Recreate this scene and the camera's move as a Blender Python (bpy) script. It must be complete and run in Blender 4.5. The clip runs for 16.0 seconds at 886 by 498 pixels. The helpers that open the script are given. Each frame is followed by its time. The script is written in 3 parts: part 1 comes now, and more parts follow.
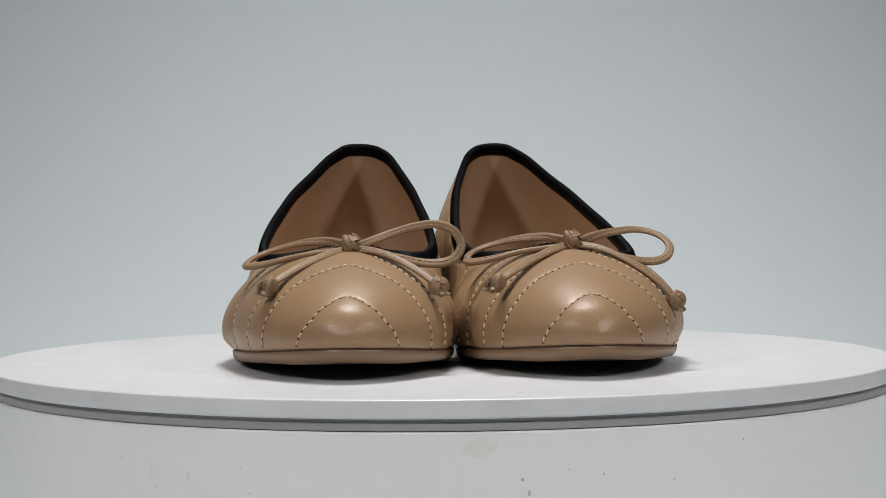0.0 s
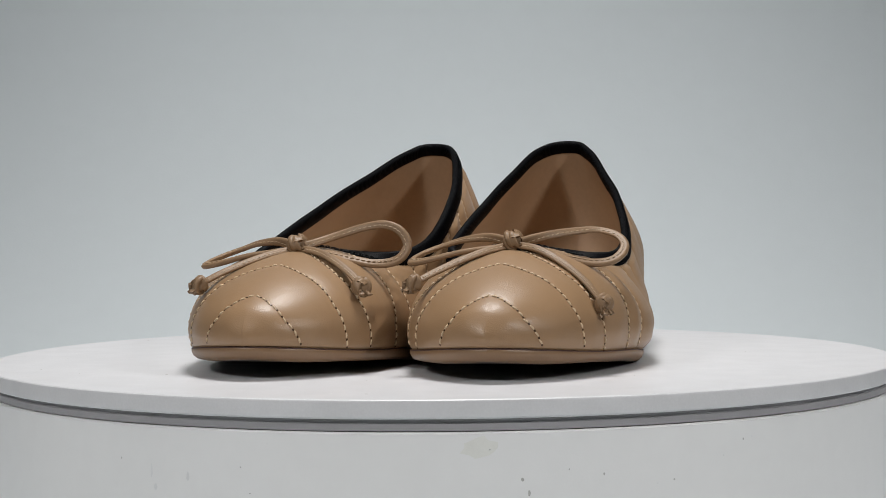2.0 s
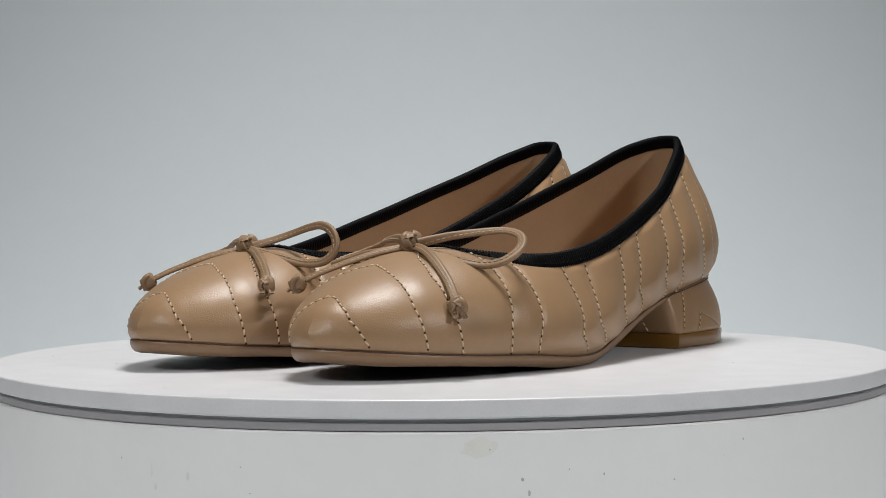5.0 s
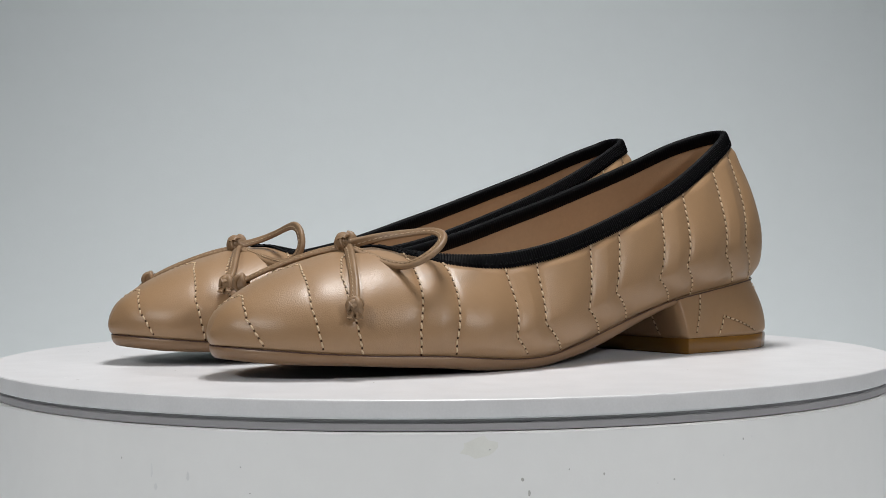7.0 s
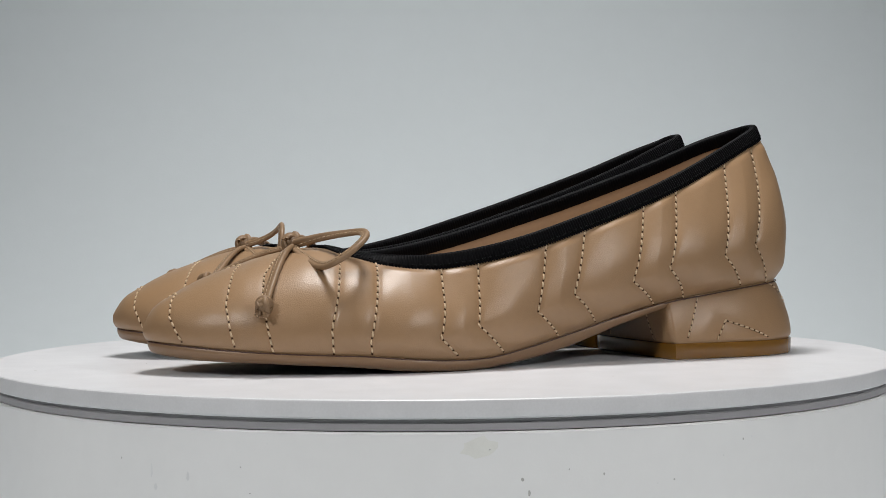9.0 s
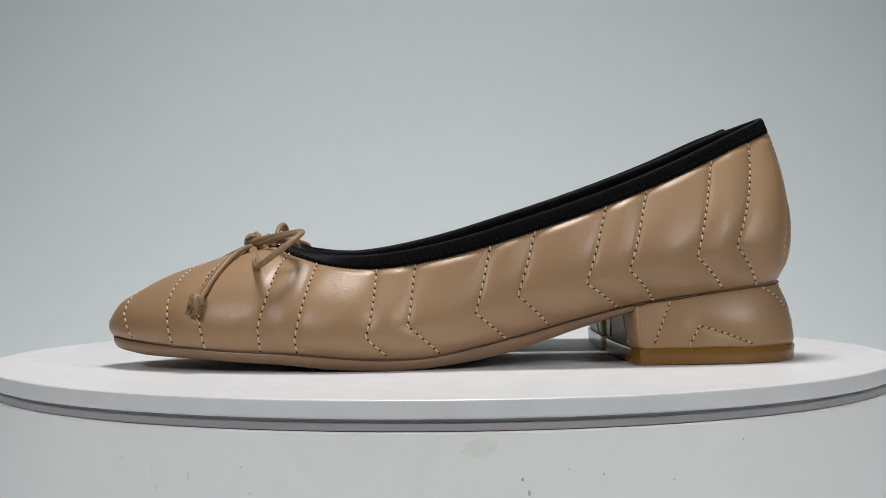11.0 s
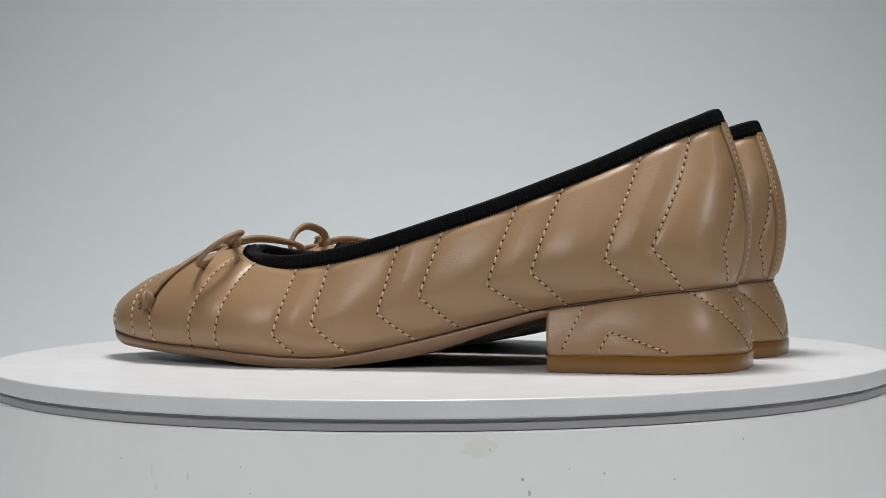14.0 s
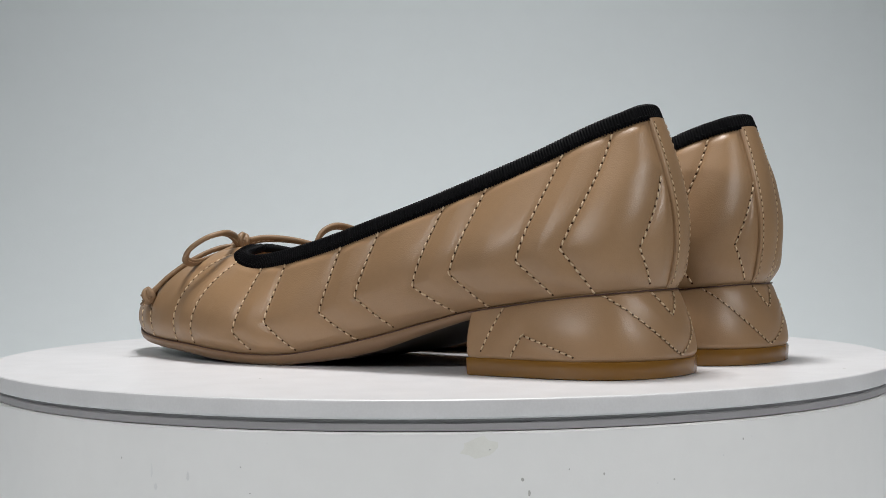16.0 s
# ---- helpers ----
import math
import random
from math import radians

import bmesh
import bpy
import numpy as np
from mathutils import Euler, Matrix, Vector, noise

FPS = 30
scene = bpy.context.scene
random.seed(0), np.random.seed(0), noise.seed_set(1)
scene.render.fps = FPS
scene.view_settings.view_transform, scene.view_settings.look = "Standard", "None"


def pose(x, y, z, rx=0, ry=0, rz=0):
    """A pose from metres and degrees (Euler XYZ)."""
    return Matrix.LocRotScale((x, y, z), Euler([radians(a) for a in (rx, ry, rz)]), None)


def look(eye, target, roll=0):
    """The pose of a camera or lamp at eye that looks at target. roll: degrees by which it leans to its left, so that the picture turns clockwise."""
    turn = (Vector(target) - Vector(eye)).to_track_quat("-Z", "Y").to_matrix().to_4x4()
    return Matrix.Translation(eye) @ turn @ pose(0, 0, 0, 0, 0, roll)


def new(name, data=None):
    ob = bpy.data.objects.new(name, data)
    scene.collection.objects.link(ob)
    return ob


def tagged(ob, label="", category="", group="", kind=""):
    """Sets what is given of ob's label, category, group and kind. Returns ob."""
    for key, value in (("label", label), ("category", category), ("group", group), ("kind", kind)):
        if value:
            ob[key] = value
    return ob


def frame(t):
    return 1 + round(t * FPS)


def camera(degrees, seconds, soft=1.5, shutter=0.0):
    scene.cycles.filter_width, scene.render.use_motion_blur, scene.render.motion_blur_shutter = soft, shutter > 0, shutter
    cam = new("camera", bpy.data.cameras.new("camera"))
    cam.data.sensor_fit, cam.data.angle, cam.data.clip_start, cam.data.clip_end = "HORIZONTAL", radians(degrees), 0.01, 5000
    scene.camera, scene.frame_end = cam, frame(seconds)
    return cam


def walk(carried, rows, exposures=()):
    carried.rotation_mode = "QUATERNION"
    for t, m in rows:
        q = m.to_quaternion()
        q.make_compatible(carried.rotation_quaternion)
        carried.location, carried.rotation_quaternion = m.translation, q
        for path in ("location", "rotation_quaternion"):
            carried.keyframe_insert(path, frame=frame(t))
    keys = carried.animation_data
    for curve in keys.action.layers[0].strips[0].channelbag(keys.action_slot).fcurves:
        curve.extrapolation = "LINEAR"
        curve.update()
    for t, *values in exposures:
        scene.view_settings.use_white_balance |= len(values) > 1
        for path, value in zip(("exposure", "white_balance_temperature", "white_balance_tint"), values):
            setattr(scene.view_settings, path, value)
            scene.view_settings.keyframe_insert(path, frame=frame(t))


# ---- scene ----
from mathutils import kdtree

# ---- camera: on a stand before the turntable ----
cam = camera(31.163, 16.0, soft=0.6)
EYE = (0.00089, -0.6, 0.04656)
AIM = (0.00089, 0.0, 0.04000)
walk(cam, [(0.0, look(EYE, AIM, -0.505)), (16.0, look(EYE, AIM, -0.505))], [(0.0, -0.09), (7.5, -0.04), (13.0, -0.06), (16.0, 0.02)])

# ---- light: one panel overhead and two lower panels in front ----
world = bpy.data.worlds.new("world")
scene.world = world
world.use_nodes = True
world.node_tree.nodes["Background"].inputs[0].default_value = (0.8, 0.87, 0.9, 1)
world.node_tree.nodes["Background"].inputs[1].default_value = 0.03


def panel(place, target, wide, long, watts, spread, colour=(1, 0.99, 0.982)):
    data = bpy.data.lights.new("light_panel", "AREA")
    data.shape, data.size, data.size_y, data.energy, data.color = "RECTANGLE", wide, long, watts, colour
    data.spread = radians(spread)
    lamp = new("light_panel", data)
    lamp.matrix_world = look(place, target)
    return lamp


panel((0.0, -0.005, 0.64), (0.0, 0.07, 0), 0.18, 0.14, 2.5, 140)
panel((-0.50, -0.66, 0.48), (0, -0.02, -0.05), 0.095, 0.07, 0.52, 85)
panel((0.58, -0.58, 0.45), (0, -0.02, -0.05), 0.095, 0.07, 0.49, 85)


# ---- materials ----
def material(name, colour, rough=0.5, metal=0.0, vary=0.12, coarse=40.0, grain=0.0, grain_scale=1500.0, grain_kind="VORONOI", specular=0.5, coat=0.0):
    """A surface with two scales of tone and roughness and a fine relief."""
    m = bpy.data.materials.new(name)
    m.use_nodes = True
    t = m.node_tree
    n, l = t.nodes, t.links
    b = n["Principled BSDF"]
    b.inputs["Metallic"].default_value = metal
    b.inputs["Specular IOR Level"].default_value = specular
    b.inputs["Coat Weight"].default_value = coat
    b.inputs["Coat Roughness"].default_value = 0.23
    at = n.new("ShaderNodeTexCoord")
    big, small = n.new("ShaderNodeTexNoise"), n.new("ShaderNodeTexNoise")
    big.inputs["Scale"].default_value, big.inputs["Detail"].default_value = coarse, 4
    small.inputs["Scale"].default_value, small.inputs["Detail"].default_value = coarse * 18, 3
    for x in (big, small):
        l.new(at.outputs["Object"], x.inputs["Vector"])
    both = n.new("ShaderNodeMix")
    both.data_type = "FLOAT"
    both.inputs[0].default_value = 0.4
    l.new(big.outputs["Fac"], both.inputs[2])
    l.new(small.outputs["Fac"], both.inputs[3])
    ramp = n.new("ShaderNodeValToRGB")
    ramp.color_ramp.elements[0].position, ramp.color_ramp.elements[1].position = 0.3, 0.7
    ramp.color_ramp.elements[0].color = (*[c * (1 - vary) for c in colour], 1)
    ramp.color_ramp.elements[1].color = (*[min(1, c * (1 + vary)) for c in colour], 1)
    l.new(both.outputs[0], ramp.inputs["Fac"])
    l.new(ramp.outputs["Color"], b.inputs["Base Color"])
    span = n.new("ShaderNodeMapRange")
    span.inputs["To Min"].default_value, span.inputs["To Max"].default_value = max(0.02, rough - 0.07), min(1, rough + 0.07)
    l.new(both.outputs[0], span.inputs["Value"])
    l.new(span.outputs["Result"], b.inputs["Roughness"])
    if grain:
        if grain_kind == "VORONOI":
            g = n.new("ShaderNodeTexVoronoi")
            g.feature = "SMOOTH_F1"
            out = g.outputs["Distance"]
        else:
            g = n.new("ShaderNodeTexNoise")
            g.inputs["Detail"].default_value = 5
            out = g.outputs["Fac"]
        g.inputs["Scale"].default_value = grain_scale
        l.new(at.outputs["Object"], g.inputs["Vector"])
        bump = n.new("ShaderNodeBump")
        bump.inputs["Strength"].default_value, bump.inputs["Distance"].default_value = 0.6, grain
        l.new(out, bump.inputs["Height"])
        l.new(bump.outputs["Normal"], b.inputs["Normal"])
        l.new(bump.outputs["Normal"], b.inputs["Coat Normal"])
    return m


LEATHER = material("tan_leather", (0.314, 0.192, 0.101), 0.43, vary=0.06, coarse=25, grain=0.00011, grain_scale=2800, specular=0.4, coat=0.2)
CORD = material("tan_cord_leather", (0.25, 0.158, 0.088), 0.44, vary=0.16, coarse=120, grain=0.00022, grain_scale=1100, grain_kind="NOISE", specular=0.35)
LINING = material("tan_lining", (0.40, 0.265, 0.162), 0.5, vary=0.08, coarse=30, grain=0.00008, grain_scale=1800)
SOLE = material("tan_sole_edge", (0.225, 0.133, 0.07), 0.42, vary=0.06, coarse=60, grain=0.00006)
# dark underside, taken near black to stand for the shade beneath the shoe
OUTSOLE = material("shade_darkened_sole", (0.025, 0.018, 0.014), 0.6, vary=0.15, grain=0.0001)
RUBBER = material("amber_rubber", (0.19, 0.088, 0.014), 0.22, vary=0.03, coarse=60)
GROSGRAIN = material("black_grosgrain", (0.0018, 0.0018, 0.0024), 0.45, vary=0.3, coarse=200, grain=0.0001, grain_scale=3500, grain_kind="NOISE", specular=0.06)
SEAM_DARK = material("seam_brown", (0.05, 0.02, 0.012), 0.6, vary=0.3, coarse=150)
CORD_THREAD = material("tan_cord_thread", (0.42, 0.30, 0.19), 0.5, vary=0.2, coarse=300)
THREAD = material("pale_thread", (0.58, 0.43, 0.275), 0.5, vary=0.15, coarse=300)
HOLE = material("needle_hole", (0.04, 0.019, 0.010), 0.9, vary=0.2, specular=0.1)
PLASTIC = material("white_plastic", (0.70, 0.697, 0.71), 0.42, vary=0.06, coarse=80, grain=0.0001, grain_scale=1500, grain_kind="NOISE")
DRUM = material("white_drum_plastic", (0.87, 0.865, 0.86), 0.38, vary=0.02, coarse=9, grain=0.00004, grain_scale=1800, grain_kind="NOISE")
# grey that carries the groove's shade on the recessed rim
SKIRT_SHADE = material("shade_grey_plastic", (0.33, 0.32, 0.33), 0.5, vary=0.04, coarse=20)
STAIN = material("yellow_stain", (0.83, 0.825, 0.785), 0.5, vary=0.06, coarse=200)
DIRT = material("dark_speck", (0.50, 0.49, 0.47), 0.7, vary=0.3, coarse=300)
SMUDGE = material("grey_smudge", (0.80, 0.80, 0.80), 0.6, vary=0.1, coarse=300)
PAPER = material("grey_backdrop", (0.81, 0.865, 0.885), 0.85, vary=0.015, coarse=4, grain=0.0001, grain_scale=900, grain_kind="NOISE")
# for the added walls out of view; this grey sets how much light they bounce
SURROUND = material("grey_surround", (0.20, 0.205, 0.21), 0.9, vary=0.02, coarse=5)


# ---- mesh helpers ----
def mesh(name, verts, faces, mats, parent=None, smooth=True, label="", slots=None, sharp=0):
    data = bpy.data.meshes.new(name)
    data.from_pydata([tuple(map(float, v)) for v in verts], [], faces)
    for m in (mats if isinstance(mats, (list, tuple)) else [mats]):
        data.materials.append(m)
    if smooth:
        data.polygons.foreach_set("use_smooth", [True] * len(data.polygons))
    if slots is not None:
        data.polygons.foreach_set("material_index", slots)
    data.update()
    if sharp:
        data.set_sharp_from_angle(angle=radians(sharp))
    ob = new(name, data)
    if parent:
        ob.parent = parent
    return tagged(ob, label)


def grid_faces(a, b, wrap_a=False, wrap_b=False, start=0):
    return [(start + i * b + j, start + ((i + 1) % a) * b + j, start + ((i + 1) % a) * b + (j + 1) % b, start + i * b + (j + 1) % b)
            for i in range(a if wrap_a else a - 1) for j in range(b if wrap_b else b - 1)]


def resample(path, step):
    """Points at even steps along a polyline smoothed by Catmull-Rom."""
    p = np.asarray(path, float)
    p = np.concatenate([2 * p[:1] - p[1:2], p, 2 * p[-1:] - p[-2:-1]])
    q = spline(p, np.linspace(1, len(p) - 2, (len(p) - 3) * 24 + 1))
    d = np.concatenate([[0], np.cumsum(np.linalg.norm(np.diff(q, axis=0), axis=1))])
    n = max(2, int(round(d[-1] / step)) + 1)
    x = np.linspace(0, d[-1], n)
    return np.stack([np.interp(x, d, q[:, k]) for k in range(q.shape[1])], 1)


def sweep(path, profile, hint, closed_ends=True):
    """Verts and faces of a profile carried along a path; hint: for each point, the way that the profile's x axis leans to."""
    p = np.asarray(path, float)
    t = np.gradient(p, axis=0)
    t /= np.linalg.norm(t, axis=1)[:, None]
    x = np.asarray(hint, float)
    x = x - t * (x * t).sum(1)[:, None]
    x /= np.linalg.norm(x, axis=1)[:, None]
    y = np.cross(t, x)
    prof = np.asarray(profile, float)
    v = p[:, None] + x[:, None] * prof[None, :, :1] + y[:, None] * prof[None, :, 1:]
    n, k = len(p), len(prof)
    faces = grid_faces(n, k, wrap_b=True)
    if closed_ends:
        faces += [tuple(range(k))[::-1], tuple((n - 1) * k + j for j in range(k))]
    return v.reshape(-1, 3), faces, x, y, t


# ---- shape of the shoe: rows from the back of the heel to the toe, in millimetres ----
# along, across (outer side, inner side), height of the sole seam
SEAM = [(6.5, -1, -1, 28), (8.8, 10, -11.5, 27.8), (15, 19.2, -19.8, 27.2), (28, 23.7, -25, 25.8), (45, 25.6, -26.2, 23.6),
        (62, 26.3, -25.6, 21.1), (82, 27.5, -24.4, 16.4), (101, 30, -23.6, 11.5), (120, 34.3, -25.5, 7.2), (135, 38, -29.6, 4.7),
        (150, 40.6, -33, 4.4), (165, 41.2, -35, 5.4), (178, 40, -34.9, 6.6), (190, 37.4, -33.2, 7.2), (201, 34.4, -31.8, 7.7),
        (212, 30.2, -28.9, 8.4), (222, 24.7, -23.8, 9.2), (231, 17.8, -17.4, 10.1), (238, 9.4, -9.6, 10.8), (241.3, 0.3, 0.3, 11.2)]
# along, across (outer, inner), height of the topline, then of the ridge of the vamp
TOP = [(12, -1, -1, 86), (13.2, 4.4, -6.6, 85.4), (17.5, 7.6, -10.2, 83.3), (27, 12.1, -14.2, 79.2), (45, 18.2, -18.6, 70.9),
       (63, 23.9, -22.1, 63.6), (82, 27.7, -24.5, 56.7), (101, 30.8, -26.6, 50.6), (120, 32.7, -28, 44.9), (137, 32.7, -28.2, 41),
       (152, 30.1, -26, 38.9), (165, 23.4, -20.6, 38.7), (175, 14, -12.6, 39.8), (181, 0, 0, 41.3), (194, 0, 0, 40.2),
       (207, 0, 0, 37), (219, 0, 0, 32.9), (230, 0, 0, 27.9), (238.6, 0, 0, 22.4), (242.8, 0, 0, 16)]
# outward reach of a rib at the seam and at the top (outer side, then inner side), and how far it closes over the foot
RIB = [(8.4, 7.6, 8.4, 7.6, 0), (8, 7.4, 8, 7.4, 0), (9.1, 7.2, 7.8, 7.4, 0), (11.9, 6.8, 8.4, 6.9, 0), (15.5, 5.4, 10.2, 5.2, 0),
       (17.1, 4.6, 11.5, 4, 0), (15.4, 4, 10.7, 3.2, 0), (12.6, 3.4, 9.3, 2.7, 0), (10.2, 2.6, 8, 2, 0), (9.3, 2.6, 6.4, 2, 0.05),
       (9.9, 2.2, 5.6, 1.6, 0.25), (9.6, 1.9, 5.4, 1.4, 0.5), (8.4, 0.9, 5.2, 0.7, 0.8), (7.2, 0, 5, 0, 1), (6, 0, 4.8, 0, 1),
       (5.6, 0, 5, 0, 1), (4.5, 0, 4.2, 0, 1), (3.6, 0, 3.6, 0, 1), (2.7, 0, 2.8, 0, 1), (2, 0, 2, 0, 1)]
LAST = len(SEAM) - 1
THROAT = 13


def spline(rows, x):
    """Catmull-Rom through rows (n, k) at the index values x."""
    i = np.clip(np.floor(x).astype(int), 1, len(rows) - 3)
    t = (x - i)[..., None]
    a, b, c, d = rows[i - 1], rows[i], rows[i + 1], rows[i + 2]
    return 0.5 * (2 * b + (c - a) * t + (2 * a - 5 * b + 4 * c - d) * t ** 2 + (3 * b - a - 3 * c + d) * t ** 3)


def control_rows():
    """Twelve numbers for each rib: its four Bezier points; from inner toe over the heel to outer toe, both ends wrapped."""
    seam, top, rib = np.array(SEAM, float), np.array(TOP, float), np.array(RIB, float)
    slope = np.gradient(top[:, 3], top[:, 0])
    halves = []
    for side in (1, 2):
        b0 = np.stack([seam[:, 0], seam[:, side], seam[:, 3]], 1)
        b3 = np.stack([top[:, 0], top[:, side], top[:, 3]], 1)
        if side == 2:
            # the inner side stands a little higher and wider than the outer
            rise = np.sin(math.pi * np.clip((np.arange(LAST + 1) - 1) / 11, 0, 1))
            b3[:, 1] *= 1 + 0.07 * rise
            b3[:, 2] += 1.9 * rise
        tangent = np.gradient(b0[:, :2], axis=0)
        tangent[0] = (0, 1 if side == 1 else -1)
        tangent[-1] = (0, -1 if side == 1 else 1)
        out = np.stack([tangent[:, 1], -tangent[:, 0]], 1) * (-1 if side == 1 else 1)
        out /= np.linalg.norm(out, axis=1)[:, None]
        high = b3[:, 2] - b0[:, 2]
        m = rib[:, 4:5]
        b1, b2 = b0.copy(), b3.copy()
        low_reach, top_reach = (rib[:, 0:1], rib[:, 1:2]) if side == 1 else (rib[:, 2:3], rib[:, 3:4])
        b1[:, :2] += out * low_reach
        b1[:, 2] += high * (0.35 + 0.2 * rib[:, 4])
        side_way = np.concatenate([out * top_reach, -0.35 * high[:, None]], 1)
        flat = b0 - b3
        flat[:, 2] = flat[:, 0] * slope
        b2 += (1 - m) * side_way + m * 0.62 * flat
        b2[-1] = b3[-1] + 0.35 * (b0[-1] - b3[-1]) + (0.5, 0, 0)
        halves.append(np.concatenate([b0, b1, b2, b3], 1))
    outer, inner = halves
    return np.concatenate([outer[-2:-1], inner[::-1], outer[1:], inner[-2:-1]]) / 1000


ROWS = control_rows()


def skin(u, v):
    """The plain outer surface: u from -LAST (toe, inner side) over 0 (heel) to LAST (toe, outer side); v from seam 0 to top 1."""
    c = spline(ROWS, np.asarray(u, float) + LAST + 1)
    v = np.asarray(v, float)[..., None]
    return c[..., 0:3] * (1 - v) ** 3 + c[..., 3:6] * 3 * v * (1 - v) ** 2 + c[..., 6:9] * 3 * v * v * (1 - v) + c[..., 9:12] * v ** 3


def skin_normal(u, v):
    e = 0.01
    u, v = np.asarray(u, float), np.asarray(v, float)
    du = skin(np.where(u + e > LAST, u + e - 2 * LAST, u + e), v) - skin(np.where(u - e < -LAST, u - e + 2 * LAST, u - e), v)
    dv = skin(u, np.minimum(v + e, 1)) - skin(u, np.maximum(v - e, 0))
    n = np.cross(dv, du)
    n /= np.maximum(np.linalg.norm(n, axis=-1, keepdims=True), 1e-12)
    tip = (np.clip(np.abs(u) - 17.4, 0, 1) * np.clip((v - 0.45) / 0.35, 0, 1))[..., None]
    away = skin(u, v) - np.array([0.224, 0, 0.012])
    away /= np.linalg.norm(away, axis=-1, keepdims=True)
    n = n * (1 - tip) + away * tip
    n /= np.maximum(np.linalg.norm(n, axis=-1, keepdims=True), 1e-12)
    return n


# ---- stitching lines on the skin: (u, v) of the outer side, mirrored to the inner side ----
QUILT = [
    [(2.3, 0.95), (2.3, 0.9), (3.05, 0.28), (2.35, 0.0)],
    [(3.4, 0.95), (3.4, 0.9), (3.85, 0.27), (3.2, 0.0)],
    [(4.7, 0.95), (4.7, 0.9), (5.2, 0.30), (4.65, 0.0)],
    [(5.5, 0.95), (5.5, 0.88), (5.95, 0.30), (5.3, 0.0)],
    [(6.8, 0.95), (6.8, 0.88), (7.2, 0.37), (6.5, 0.0)],
    [(7.6, 0.95), (7.6, 0.88), (7.95, 0.32), (7.3, 0.0)],
    [(9.0, 0.95), (9.05, 0.87), (9.4, 0.30), (8.6, 0.0)],
    [(9.85, 0.93), (9.9, 0.85), (10.12, 0.45), (10.3, 0.18), (9.8, 0.02)],
    [(11.45, 0.85), (11.5, 0.73), (11.75, 0.37), (11.95, 0.1), (11.9, 0.0)],
    [(12.5, 0.85), (12.6, 0.7), (12.75, 0.38), (12.95, 0.15), (12.9, 0.0)],
    [(13.7, 0.97), (14.35, 0.83), (14.7, 0.63), (14.78, 0.40), (14.7, 0.2), (14.57, 0.0)],
    [(15.25, 1.0), (15.5, 0.83), (15.65, 0.63), (15.8, 0.40), (15.72, 0.15), (15.62, 0.0)],
    [(17.2, 1.0), (17.5, 0.74), (17.6, 0.43), (17.4, 0.17), (17.22, 0.0)],
    [(0.55, 0.62), (1.3, 0.23), (0.75, 0.02)],
]


def line_uv(row, sign, steps=400):
    """A stitching line drawn out straight between its corners."""
    p = np.array(row, float)
    d = np.concatenate([[0], np.cumsum(np.linalg.norm(np.diff(skin(p[:, 0], p[:, 1]), axis=0), axis=1))])
    x = np.linspace(0, d[-1], steps)
    return np.stack([sign * np.interp(x, d, p[:, 0]), np.interp(x, d, p[:, 1])], 1)


GROOVE, PUFF = 0.0004, 0.0019


def relief(d):
    """Height of the padding at the distance d from the nearest seam."""
    return PUFF * (1 - np.exp(-np.sqrt(d * d + 6e-7) / 0.0050)) - GROOVE * np.exp(-(d / 0.0009) ** 2)


STICH_PROFILE = [(math.cos(a), math.sin(a)) for a in np.linspace(0, 2 * math.pi, 6, endpoint=False)]


def stitches(points, normals, pitch, long, radius, lift, jitter=0.12, holes=True):
    """Short thread capsules along a line, with a dark needle hole between each two. Returns verts, faces, slots."""
    d = np.concatenate([[0], np.cumsum(np.linalg.norm(np.diff(points, axis=0), axis=1))])
    verts, faces, slots = [], [], []
    rng = np.random.RandomState(int(abs(points[0].sum()) * 1e6) % 100000)
    at = pitch * 0.5
    while at < d[-1] - pitch * 0.4:
        c = np.array([np.interp(at, d, points[:, k]) for k in range(3)])
        a = np.array([np.interp(at - pitch * 0.3, d, points[:, k]) for k in range(3)])
        b = np.array([np.interp(at + pitch * 0.3, d, points[:, k]) for k in range(3)])
        n = np.array([np.interp(at, d, normals[:, k]) for k in range(3)])
        t = b - a
        t /= np.linalg.norm(t) + 1e-12
        n -= t * (n @ t)
        n /= np.linalg.norm(n) + 1e-12
        s = np.cross(n, t)
        t = t + s * (0.14 + rng.uniform(-jitter, jitter))
        t /= np.linalg.norm(t)
        half = long * 0.5 * rng.uniform(0.88, 1.08)
        first = len(verts)
        for x, r in ((-1, 0.3), (-0.75, 0.85), (0, 1.1), (0.75, 0.85), (1, 0.3)):
            sink = -lift * 1.6 * abs(x) ** 3
            for p in STICH_PROFILE:
                verts.append(c + t * half * x + n * (lift + sink + p[1] * radius * r) + s * p[0] * radius * r)
        for i in range(4):
            for j in range(6):
                faces.append((first + i * 6 + j, first + i * 6 + (j + 1) % 6, first + (i + 1) * 6 + (j + 1) % 6, first + (i + 1) * 6 + j))
                slots.append(0)
        faces += [tuple(first + j for j in range(6))[::-1], tuple(first + 24 + j for j in range(6))]
        slots += [0, 0]
        if holes:
            c2 = np.array([np.interp(at + pitch * 0.5, d, points[:, k]) for k in range(3)])
            first = len(verts)
            verts.append(c2 + n * 0.0002)
            for p in STICH_PROFILE:
                verts.append(c2 + t * p[0] * radius * 1.15 + s * p[1] * radius * 1.15 + n * 0.0001)
            for j in range(6):
                faces.append((first, first + 1 + j, first + 1 + (j + 1) % 6))
                slots.append(1)
        at += pitch
    return verts, faces, slots


